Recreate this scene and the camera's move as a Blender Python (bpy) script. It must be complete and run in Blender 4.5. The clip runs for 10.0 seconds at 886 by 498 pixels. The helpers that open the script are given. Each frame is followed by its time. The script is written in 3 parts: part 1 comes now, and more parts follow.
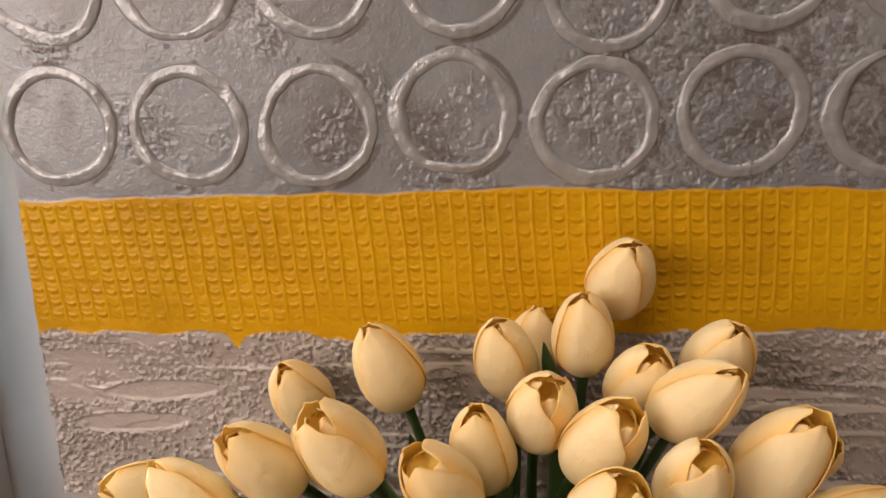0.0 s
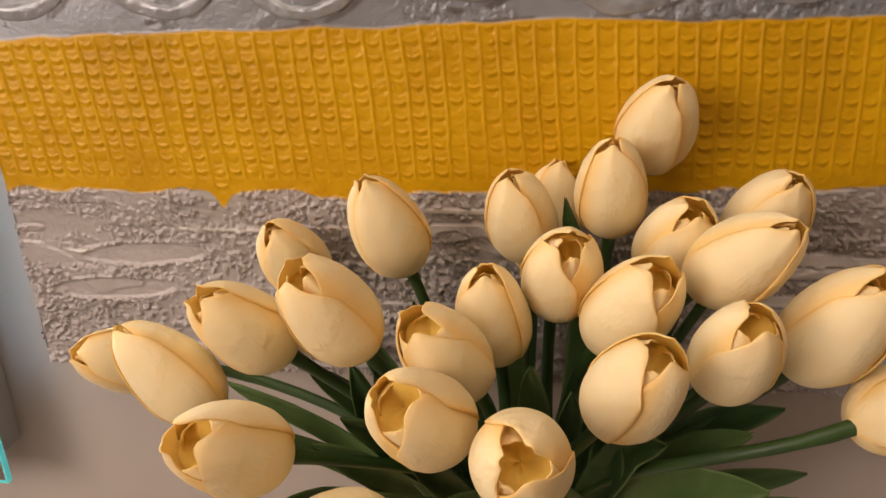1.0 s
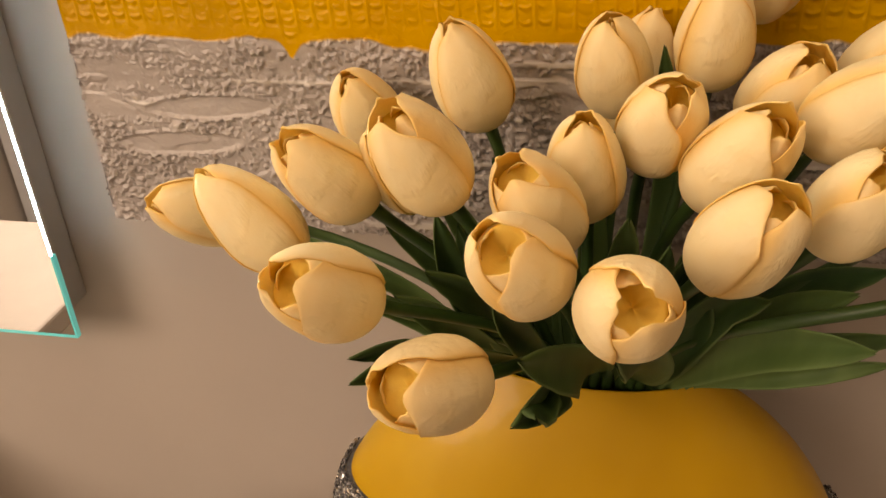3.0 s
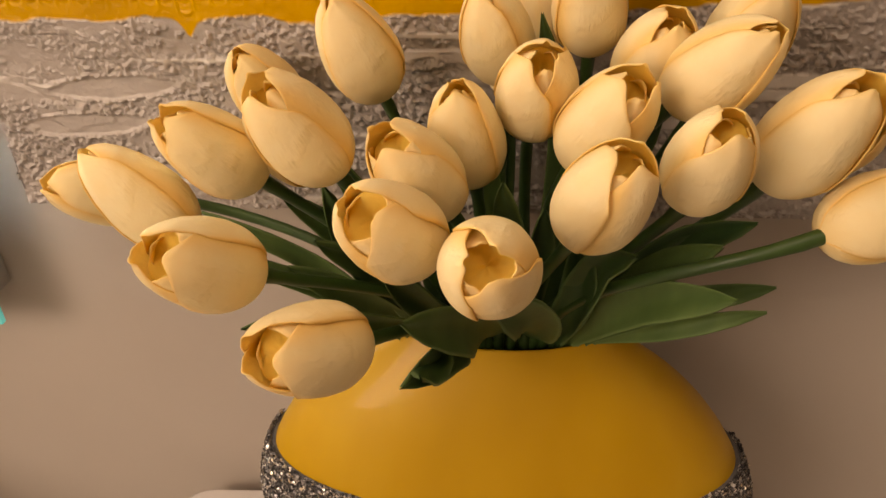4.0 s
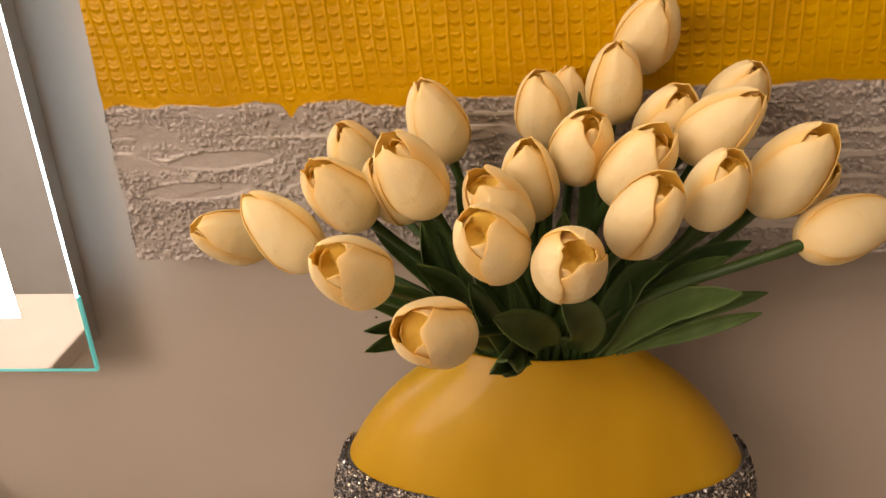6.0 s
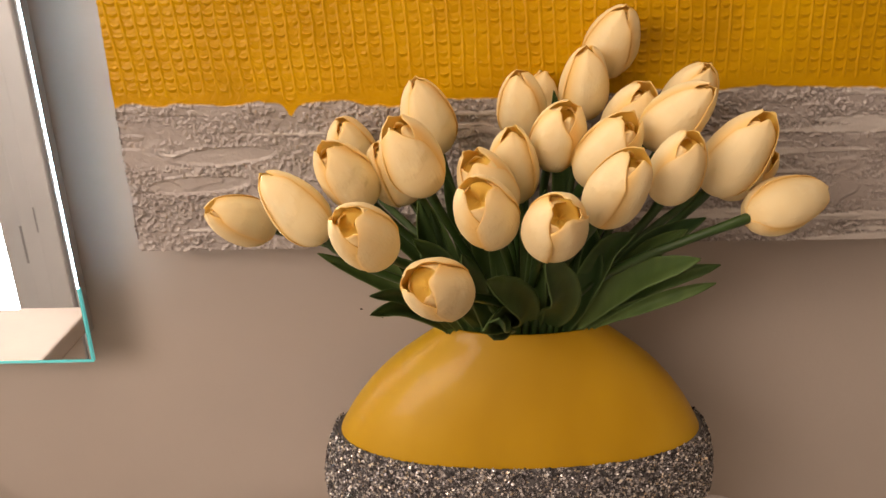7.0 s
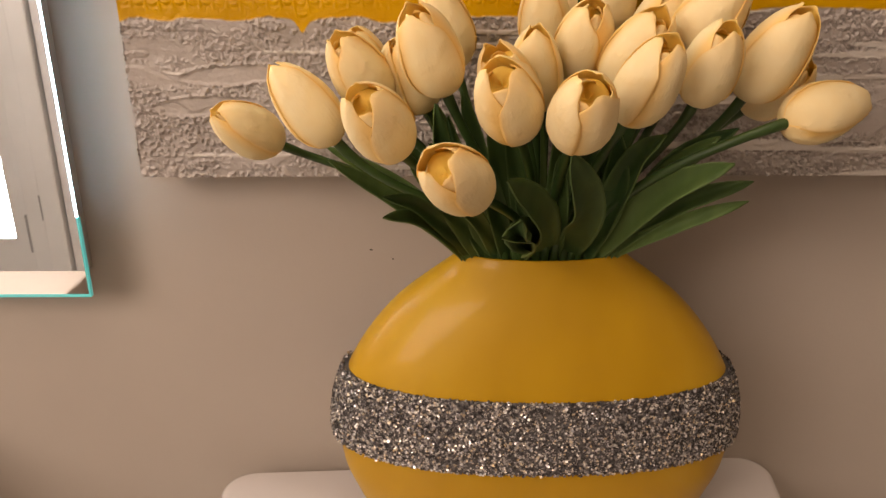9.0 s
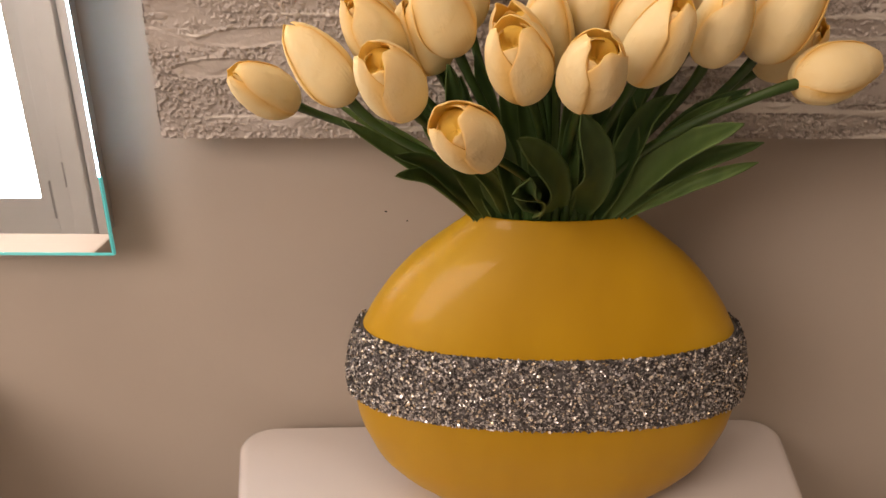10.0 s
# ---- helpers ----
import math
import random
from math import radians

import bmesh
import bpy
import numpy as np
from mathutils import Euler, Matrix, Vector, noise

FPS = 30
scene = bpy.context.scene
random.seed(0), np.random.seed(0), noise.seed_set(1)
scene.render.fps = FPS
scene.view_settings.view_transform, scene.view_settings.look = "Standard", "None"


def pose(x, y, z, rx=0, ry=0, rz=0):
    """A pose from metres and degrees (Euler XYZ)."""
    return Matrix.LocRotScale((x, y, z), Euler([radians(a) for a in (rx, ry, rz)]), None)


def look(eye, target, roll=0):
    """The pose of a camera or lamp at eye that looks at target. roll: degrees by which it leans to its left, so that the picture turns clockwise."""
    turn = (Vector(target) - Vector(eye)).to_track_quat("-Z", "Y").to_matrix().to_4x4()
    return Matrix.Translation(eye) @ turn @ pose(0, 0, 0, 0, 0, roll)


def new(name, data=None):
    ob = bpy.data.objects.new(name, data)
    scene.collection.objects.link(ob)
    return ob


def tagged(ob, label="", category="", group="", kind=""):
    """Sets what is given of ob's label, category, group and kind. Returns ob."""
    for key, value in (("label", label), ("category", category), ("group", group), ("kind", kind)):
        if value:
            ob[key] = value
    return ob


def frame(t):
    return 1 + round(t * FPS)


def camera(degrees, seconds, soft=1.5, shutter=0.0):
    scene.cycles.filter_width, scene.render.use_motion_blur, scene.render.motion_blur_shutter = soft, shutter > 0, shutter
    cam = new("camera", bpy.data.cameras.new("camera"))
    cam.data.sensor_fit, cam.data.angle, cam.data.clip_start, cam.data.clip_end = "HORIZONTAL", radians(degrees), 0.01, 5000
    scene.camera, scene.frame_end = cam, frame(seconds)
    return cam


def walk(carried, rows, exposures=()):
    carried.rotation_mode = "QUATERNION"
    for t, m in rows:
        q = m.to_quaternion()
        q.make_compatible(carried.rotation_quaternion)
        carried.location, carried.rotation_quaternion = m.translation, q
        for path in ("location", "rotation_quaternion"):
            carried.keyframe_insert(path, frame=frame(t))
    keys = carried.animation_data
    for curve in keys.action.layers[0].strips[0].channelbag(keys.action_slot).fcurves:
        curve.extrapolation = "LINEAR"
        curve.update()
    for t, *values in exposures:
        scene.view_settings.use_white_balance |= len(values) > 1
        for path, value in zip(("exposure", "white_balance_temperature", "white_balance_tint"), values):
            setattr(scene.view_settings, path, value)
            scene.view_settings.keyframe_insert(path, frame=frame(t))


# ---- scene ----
cam = camera(59.1, 10.0)
PATH = [
    (0, (0.038, 0.121, 1.266), (-0.152, 2.049, 0.771), -1.3),
    (0.5, (0.043, 0.145, 1.25), (-0.19, 2.029, 0.62), -1.6),
    (1, (0.039, 0.159, 1.238), (-0.199, 1.991, 0.472), -1.6),
    (1.5, (0.031, 0.158, 1.232), (-0.21, 1.94, 0.357), -1.5),
    (2, (0.019, 0.151, 1.232), (-0.237, 1.902, 0.3), -1.5),
    (2.2, (0.011, 0.15, 1.23), (-0.256, 1.893, 0.287), -1.5),
    (3.3, (0.027, 0.163, 1.22), (-0.272, 1.843, 0.177), -1.6),
    (3.5, (0.037, 0.163, 1.22), (-0.238, 1.838, 0.162), -1.8),
    (4, (0.047, 0.156, 1.222), (-0.172, 1.831, 0.151), -2.5),
    (4.5, (0.045, 0.139, 1.229), (-0.157, 1.831, 0.182), -2.3),
    (5, (0.036, 0.118, 1.236), (-0.177, 1.851, 0.26), -1.9),
    (5.5, (0.022, 0.091, 1.239), (-0.178, 1.861, 0.33), -1.6),
    (5.7, (0.016, 0.081, 1.237), (-0.162, 1.871, 0.362), -1.9),
    (6.8, (-0.013, 0.019, 1.233), (-0.02, 1.856, 0.442), -1.6),
    (7, (-0.016, 0.011, 1.222), (-0.006, 1.866, 0.474), -0.9),
    (7.5, (-0.02, 0.007, 1.203), (0.011, 1.877, 0.493), -0.4),
    (8, (-0.016, 0.012, 1.189), (0.014, 1.897, 0.522), -0.2),
    (8.5, (-0.018, 0.014, 1.172), (0.006, 1.897, 0.5), -0.2),
    (9, (-0.022, 0.012, 1.162), (-0.026, 1.885, 0.459), -0.2),
    (9.5, (-0.02, 0.009, 1.162), (-0.05, 1.869, 0.427), -0.2),
    (10, (-0.018, 0.002, 1.159), (-0.071, 1.846, 0.388), -0.4),
]
walk(cam, [(t, look(eye, target, roll)) for t, eye, target, roll in PATH], exposures=[(0.0, -0.06, 6300, 14), (0.5, -0.06, 6150, 14), (1.0, -0.06, 6300, 14), (1.5, -0.06, 6550, 14), (2.0, -0.12, 7000, 14), (3.5, -0.03, 7850, 14), (4.5, -0.06, 7450, 14), (5.5, -0.06, 7350, 14), (7.0, 0.0, 6700, 14), (8.0, -0.06, 7000, 14), (9.0, -0.06, 6900, 14), (10.0, -0.06, 6800, 14)])

# ---- world and lights ----
world = bpy.data.worlds.new("world")
scene.world = world
world.use_nodes = True
world.node_tree.nodes["Background"].inputs["Color"].default_value = (0.9, 0.8, 0.7, 1)
world.node_tree.nodes["Background"].inputs["Strength"].default_value = 0.02


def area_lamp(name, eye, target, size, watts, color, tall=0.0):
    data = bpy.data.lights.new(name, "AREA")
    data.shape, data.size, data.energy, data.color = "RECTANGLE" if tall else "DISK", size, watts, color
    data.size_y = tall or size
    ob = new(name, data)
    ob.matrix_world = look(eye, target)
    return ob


# added soft key from front left; no source is seen there
area_lamp("unseen_key_light", (-0.74, -0.73, 1.54), (0.02, 0.45, 1.05), 1.25, 25.5, (1.0, 0.835, 0.715), 0.78)
# overhead fill added to lift the buds; no fitting is visible
area_lamp("overhead_fill", (0.00, -0.25, 2.56), (0.00, -0.24, 0.0), 0.90, 8.0, (1.0, 0.81, 0.64))
area_lamp("wall_lamp", (-1.33, 0.36, 1.75), (-0.05, 0.42, 1.20), 0.010, 4.0, (1.0, 0.90, 0.80), 1.20)


# ---- materials ----
def material(name):
    m = bpy.data.materials.new(name)
    m.use_nodes = True
    nt = m.node_tree
    return m, nt, nt.nodes["Principled BSDF"]


def node(nt, kind, **values):
    n = nt.nodes.new(kind)
    for key, value in values.items():
        if key in n.inputs:
            n.inputs[key].default_value = value
    return n


def ramp(nt, fac, stops):
    n = nt.nodes.new("ShaderNodeValToRGB")
    e = n.color_ramp.elements
    e[0].position, e[0].color = stops[0][0], (*stops[0][1], 1)
    e[1].position, e[1].color = stops[-1][0], (*stops[-1][1], 1)
    for p, c in stops[1:-1]:
        k = e.new(p)
        k.color = (*c, 1)
    nt.links.new(fac, n.inputs["Fac"])
    return n.outputs["Color"]


def noise_of(nt, scale, detail=4.0, rough=0.55, stretch=(1, 1, 1), coords="Object"):
    tc = nt.nodes.new("ShaderNodeTexCoord")
    mp = nt.nodes.new("ShaderNodeMapping")
    mp.inputs["Scale"].default_value = stretch
    nt.links.new(tc.outputs[coords], mp.inputs["Vector"])
    n = node(nt, "ShaderNodeTexNoise", Scale=scale, Detail=detail, Roughness=rough)
    nt.links.new(mp.outputs["Vector"], n.inputs["Vector"])
    return n.outputs["Fac"]


def bump(nt, bsdf, fac, strength, distance):
    b = node(nt, "ShaderNodeBump", Strength=strength, Distance=distance)
    nt.links.new(fac, b.inputs["Height"])
    nt.links.new(b.outputs["Normal"], bsdf.inputs["Normal"])
    return b


def mix(nt, fac, a, b, blend="MIX"):
    n = nt.nodes.new("ShaderNodeMix")
    n.data_type, n.blend_type = "RGBA", blend
    for sock, v in ((n.inputs[0], fac), (n.inputs[6], a), (n.inputs[7], b)):
        if isinstance(v, (int, float)):
            sock.default_value = v
        elif isinstance(v, tuple):
            sock.default_value = (*v, 1)
        else:
            nt.links.new(v, sock)
    return n.outputs[2]


def math_of(nt, op, a, b=0.0, c=0.0):
    n = nt.nodes.new("ShaderNodeMath")
    n.operation = op
    for sock, v in zip(n.inputs, (a, b, c)):
        if isinstance(v, (int, float)):
            sock.default_value = v
        else:
            nt.links.new(v, sock)
    return n.outputs[0]


def painted(name, dark, light, scale=6.0, rough=0.5, fine=180.0, relief=0.06):
    m, nt, b = material(name)
    nt.links.new(ramp(nt, noise_of(nt, scale), [(0.3, dark), (0.7, light)]), b.inputs["Base Color"])
    b.inputs["Roughness"].default_value = rough
    bump(nt, b, noise_of(nt, fine), relief, 0.002)
    return m


WALL = painted("wall_paint", (0.425, 0.370, 0.318), (0.455, 0.40, 0.345), 5.0, 0.62, 140.0, 0.10)
CEIL = painted("ceiling_paint", (0.74, 0.72, 0.68), (0.80, 0.78, 0.74), 4.0, 0.8)
FLOOR = painted("floor_tile", (0.52, 0.475, 0.42), (0.59, 0.54, 0.48), 3.0, 0.3)
JOINERY = painted("joinery_paint", (0.74, 0.72, 0.70), (0.80, 0.78, 0.76), 9.0, 0.4)
CERAMIC = painted("ceramic", (0.64, 0.595, 0.58), (0.67, 0.625, 0.61), 3.0, 0.16, 60.0, 0.01)
COUNTER = painted("counter_board", (0.40, 0.31, 0.24), (0.45, 0.36, 0.285), 8.0, 0.35)
CABINET = painted("cabinet_side", (0.74, 0.66, 0.58), (0.78, 0.70, 0.62), 8.0, 0.5)
DARK = painted("dark_recess", (0.02, 0.018, 0.016), (0.03, 0.028, 0.025), 8.0, 0.7)
HOUSING = painted("housing_metal", (0.33, 0.32, 0.31), (0.37, 0.36, 0.35), 9.0, 0.45)


def make_vase():
    m, nt, b = material("vase_lacquer")
    streak = noise_of(nt, 14.0, 3.0, 0.5, (1, 1, 0.35))
    nt.links.new(ramp(nt, streak, [(0.3, (0.44, 0.238, 0.006)), (0.55, (0.51, 0.288, 0.010)), (0.75, (0.57, 0.345, 0.020))]), b.inputs["Base Color"])
    b.inputs["Roughness"].default_value = 0.45
    b.inputs["Specular IOR Level"].default_value = 0.25
    b.inputs["Coat Weight"].default_value = 0.15
    b.inputs["Coat Roughness"].default_value = 0.07
    bump(nt, b, noise_of(nt, 38.0, 2.0), 0.05, 0.003)
    return m


VASE = make_vase()


def make_petal():
    # creamy foam, deeper yellow along the rims and inside, seam glow painted on tucked sides
    m, nt, b = material("foam_petal")
    at = nt.nodes.new("ShaderNodeAttribute")
    at.attribute_name = "tone"
    sep = nt.nodes.new("ShaderNodeSeparateColor")
    nt.links.new(at.outputs["Color"], sep.inputs["Color"])
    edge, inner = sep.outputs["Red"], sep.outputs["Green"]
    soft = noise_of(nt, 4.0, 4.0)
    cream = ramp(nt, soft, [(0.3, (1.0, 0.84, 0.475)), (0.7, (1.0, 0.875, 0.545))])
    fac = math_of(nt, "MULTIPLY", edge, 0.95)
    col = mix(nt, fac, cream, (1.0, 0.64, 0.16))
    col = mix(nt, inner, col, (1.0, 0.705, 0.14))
    nt.links.new(col, b.inputs["Base Color"])
    b.inputs["Roughness"].default_value = 0.62
    b.inputs["Specular IOR Level"].default_value = 0.25
    creases = math_of(nt, "MULTIPLY", noise_of(nt, 34.0, 2.0, 0.5, (1, 1, 0.10)), ramp(nt, noise_of(nt, 5.0, 2.0), [(0.45, (0, 0, 0)), (0.7, (1, 1, 1))]))
    wr = math_of(nt, "ADD", math_of(nt, "MULTIPLY", creases, 0.9), math_of(nt, "MULTIPLY", noise_of(nt, 7.0, 2.0, 0.5), 0.25))
    wr = math_of(nt, "ADD", wr, math_of(nt, "MULTIPLY", noise_of(nt, 60.0, 3.0, 0.6), 0.06))
    bump(nt, b, wr, 0.52, 0.0018)
    tr = nt.nodes.new("ShaderNodeBsdfTranslucent")
    nt.links.new(mix(nt, 0.6, col, (1.0, 0.89, 0.50)), tr.inputs["Color"])
    ms = nt.nodes.new("ShaderNodeMixShader")
    nt.links.new(math_of(nt, "ADD", 0.28, math_of(nt, "MULTIPLY", inner, 0.06)), ms.inputs["Fac"])
    nt.links.new(b.outputs["BSDF"], ms.inputs[1])
    nt.links.new(tr.outputs["BSDF"], ms.inputs[2])
    nt.links.new(ms.outputs["Shader"], nt.nodes["Material Output"].inputs["Surface"])
    return m


PETAL = make_petal()


def make_leaf():
    m, nt, b = material("leaf_green")
    oi = nt.nodes.new("ShaderNodeObjectInfo")
    vein = noise_of(nt, 90.0, 3.0, 0.5, (1, 1, 0.2))
    a = ramp(nt, vein, [(0.3, (0.018, 0.048, 0.012)), (0.7, (0.032, 0.072, 0.017))])
    c = ramp(nt, vein, [(0.3, (0.064, 0.110, 0.026)), (0.7, (0.094, 0.148, 0.040))])
    at = nt.nodes.new("ShaderNodeAttribute")
    at.attribute_name = "tone"
    nt.links.new(mix(nt, math_of(nt, "MULTIPLY", at.outputs["Fac"], 0.5), mix(nt, oi.outputs["Random"], a, c), (0.17, 0.25, 0.09)), b.inputs["Base Color"])
    b.inputs["Roughness"].default_value = 0.60
    b.inputs["Specular IOR Level"].default_value = 0.3
    bump(nt, b, vein, 0.35, 0.001)
    return m


LEAF = make_leaf()


def make_stem():
    m, nt, b = material("stem_green")
    nt.links.new(ramp(nt, noise_of(nt, 40.0), [(0.3, (0.024, 0.056, 0.010)), (0.7, (0.040, 0.082, 0.016))]), b.inputs["Base Color"])
    b.inputs["Roughness"].default_value = 0.45
    return m


STEM = make_stem()


def make_canvas():
    # relief paint: silver above, ochre band, grey-beige below, by the mesh's own colour layer
    m, nt, b = material("relief_paint")
    at = nt.nodes.new("ShaderNodeAttribute")
    at.attribute_name = "tone"
    sep = nt.nodes.new("ShaderNodeSeparateColor")
    nt.links.new(at.outputs["Color"], sep.inputs["Color"])
    yellow, pit, low, pale = sep.outputs["Red"], sep.outputs["Green"], sep.outputs["Blue"], at.outputs["Alpha"]
    patch = noise_of(nt, 9.0, 5.0, 0.6)
    silver = ramp(nt, patch, [(0.3, (0.185, 0.192, 0.204)), (0.5, (0.245, 0.254, 0.270)), (0.7, (0.300, 0.311, 0.330))])
    grey = ramp(nt, noise_of(nt, 16.0, 5.0, 0.6, (0.5, 1, 2)), [(0.3, (0.335, 0.295, 0.268)), (0.7, (0.46, 0.415, 0.385))])
    base = mix(nt, low, silver, grey)
    base = mix(nt, math_of(nt, "MULTIPLY", pale, 0.8), base, (0.58, 0.54, 0.50))
    base = mix(nt, math_of(nt, "MULTIPLY", pit, 0.8), base, (0.105, 0.085, 0.075))
    och = ramp(nt, noise_of(nt, 22.0, 4.0, 0.6), [(0.28, (0.44, 0.225, 0.0)), (0.5, (0.54, 0.282, 0.0)), (0.72, (0.60, 0.330, 0.0))])
    nt.links.new(mix(nt, yellow, base, och), b.inputs["Base Color"])
    dry = math_of(nt, "SUBTRACT", 1.0, yellow)
    nt.links.new(math_of(nt, "MULTIPLY", dry, math_of(nt, "SUBTRACT", 0.20, math_of(nt, "MULTIPLY", low, 0.15))), b.inputs["Metallic"])
    b.inputs["Roughness"].default_value = 0.34
    nt.links.new(math_of(nt, "SUBTRACT", 0.5, math_of(nt, "MULTIPLY", yellow, 0.30)), b.inputs["Specular IOR Level"])
    bump(nt, b, noise_of(nt, 560.0, 3.0, 0.65), 0.32, 0.0010)
    return m


CANVAS = make_canvas()


def make_ring():
    m, nt, b = material("silver_relief")
    nt.links.new(ramp(nt, noise_of(nt, 45.0, 4.0), [(0.3, (0.25, 0.255, 0.262)), (0.7, (0.37, 0.375, 0.385))]), b.inputs["Base Color"])
    b.inputs["Metallic"].default_value = 0.35
    b.inputs["Roughness"].default_value = 0.30
    bump(nt, b, noise_of(nt, 150.0, 5.0), 0.6, 0.002)
    return m


RING = make_ring()


def make_glitter():
    m, nt, b = material("glitter_flakes")
    g = nt.nodes.new("ShaderNodeNewGeometry")
    nt.links.new(ramp(nt, g.outputs["Random Per Island"], [(0.0, (0.05, 0.045, 0.048)), (0.50, (0.19, 0.175, 0.178)), (0.70, (0.52, 0.49, 0.48)), (0.88, (0.92, 0.89, 0.86)), (0.96, (0.9, 0.78, 0.62)), (1.0, (0.8, 0.62, 0.38))]), b.inputs["Base Color"])
    b.inputs["Metallic"].default_value = 0.55
    b.inputs["Roughness"].default_value = 0.30
    return m


GLITTER = make_glitter()
TAPE = painted("glitter_backing", (0.09, 0.085, 0.085), (0.15, 0.14, 0.138), 120.0, 0.6)


def make_mirror():
    m, nt, b = material("mirror_silver")
    b.inputs["Base Color"].default_value = (0.86, 0.87, 0.87, 1)
    b.inputs["Metallic"].default_value = 1.0
    b.inputs["Roughness"].default_value = 0.015
    return m


MIRROR = make_mirror()


def make_glow(name, color, strength):
    m, nt, b = material(name)
    b.inputs["Base Color"].default_value = (0.8, 0.85, 0.88, 1)
    b.inputs["Emission Color"].default_value = (*color, 1)
    b.inputs["Emission Strength"].default_value = strength
    b.inputs["Roughness"].default_value = 0.4
    return m


FROST = make_glow("frosted_light_panel", (0.86, 0.95, 1.0), 19.0)
EDGE = make_glow("lit_glass_edge", (0.48, 0.79, 1.0), 22.0)


def make_teal():
    m, nt, b = material("polished_glass_edge")
    b.inputs["Base Color"].default_value = (0.16, 0.62, 0.60, 1)
    b.inputs["Emission Color"].default_value = (0.16, 0.80, 0.78, 1)
    b.inputs["Emission Strength"].default_value = 0.22
    b.inputs["Roughness"].default_value = 0.12
    b.inputs["Transmission Weight"].default_value = 0.35
    b.inputs["IOR"].default_value = 1.5
    return m


TEAL = make_teal()


# ---- building helpers ----
PLACE = {}


def thing(name, label, category, at=(0, 0, 0), group="", kind=""):
    ob = new(name)
    ob.empty_display_size = 0.05
    ob.matrix_basis = Matrix.Translation(at)
    PLACE[ob] = ob.matrix_basis.copy()
    return tagged(ob, label, category, group, kind)


def link(name, mesh, mat, parent=None, at=None, label=""):
    """One mesh object at the world pose at, under a parent."""
    if mat is not None and not mesh.materials:
        mesh.materials.append(mat)
    ob = new(name, mesh)
    at = at or Matrix.Identity(4)
    ob.matrix_basis = at
    PLACE[ob] = at.copy()
    if parent is not None:
        ob.parent = parent
        ob.matrix_parent_inverse = PLACE[parent].inverted()
    return tagged(ob, label)


def part(name, bm, mat, parent=None, label="", smooth=False, at=None):
    mesh = bpy.data.meshes.new(name)
    bmesh.ops.recalc_face_normals(bm, faces=bm.faces[:])
    bm.to_mesh(mesh)
    bm.free()
    if smooth:
        mesh.shade_smooth()
    return link(name, mesh, mat, parent, at, label)


def box(x0, x1, y0, y1, z0, z1, bevel=0.0, segs=2):
    bm = bmesh.new()
    bmesh.ops.create_cube(bm, size=1.0)
    for v in bm.verts:
        v.co = Vector(((x0 + x1) / 2 + v.co.x * (x1 - x0), (y0 + y1) / 2 + v.co.y * (y1 - y0), (z0 + z1) / 2 + v.co.z * (z1 - z0)))
    if bevel:
        bmesh.ops.bevel(bm, geom=bm.edges[:], offset=bevel, segments=segs, affect="EDGES", profile=0.6)
    return bm


def grid_mesh(name, pos, mats=None, tone=None, wrap=False, smooth=True):
    """A mesh from an array of points (rows, columns, 3)."""
    r, c, _ = pos.shape
    idx = np.arange(r * c).reshape(r, c)
    if wrap:
        idx = np.concatenate([idx, idx[:, :1]], 1)
    q = np.stack([idx[:-1, :-1], idx[:-1, 1:], idx[1:, 1:], idx[1:, :-1]], -1).reshape(-1, 4)
    mesh = bpy.data.meshes.new(name)
    mesh.vertices.add(r * c)
    mesh.vertices.foreach_set("co", pos.astype(np.float32).ravel())
    mesh.loops.add(q.size)
    mesh.loops.foreach_set("vertex_index", q.astype(np.int32).ravel())
    mesh.polygons.add(len(q))
    mesh.polygons.foreach_set("loop_start", np.arange(0, q.size, 4, dtype=np.int32))
    if tone is not None:
        layer = mesh.color_attributes.new("tone", "FLOAT_COLOR", "POINT")
        layer.data.foreach_set("color", tone.reshape(-1, 4).astype(np.float32).ravel())
    mesh.update(calc_edges=True)
    mesh.validate()
    if smooth:
        mesh.shade_smooth()
    return mesh


def quads_mesh(name, corners):
    """Loose quads from an array (n, 4, 3)."""
    n = len(corners)
    mesh = bpy.data.meshes.new(name)
    mesh.vertices.add(4 * n)
    mesh.vertices.foreach_set("co", corners.astype(np.float32).ravel())
    mesh.loops.add(4 * n)
    mesh.loops.foreach_set("vertex_index", np.arange(4 * n, dtype=np.int32))
    mesh.polygons.add(n)
    mesh.polygons.foreach_set("loop_start", np.arange(0, 4 * n, 4, dtype=np.int32))
    mesh.update(calc_edges=True)
    return mesh


def lattice(shape, seed):
    return np.random.RandomState(seed).rand(*shape)


def value_noise(u, v, seed):
    """Smooth noise in 0..1 at real coordinates u, v (arrays)."""
    t = lattice((256, 256), seed)
    i, j = np.floor(u).astype(int), np.floor(v).astype(int)
    a, b = u - i, v - j
    a, b = a * a * (3 - 2 * a), b * b * (3 - 2 * b)
    g = lambda p, q: t[p % 256, q % 256]
    return (g(i, j) * (1 - a) + g(i + 1, j) * a) * (1 - b) + (g(i, j + 1) * (1 - a) + g(i + 1, j + 1) * a) * b


def fractal(u, v, seed, octaves=4, gain=0.5):
    out, amp, total = 0.0, 1.0, 0.0
    for k in range(octaves):
        out, total = out + amp * value_noise(u * 2**k + 7.3 * k, v * 2**k + 3.1 * k, seed + k), total + amp
        amp *= gain
    return out / total


def smooth_step(a, b, x):
    t = np.clip((x - a) / (b - a), 0, 1)
    return t * t * (3 - 2 * t)


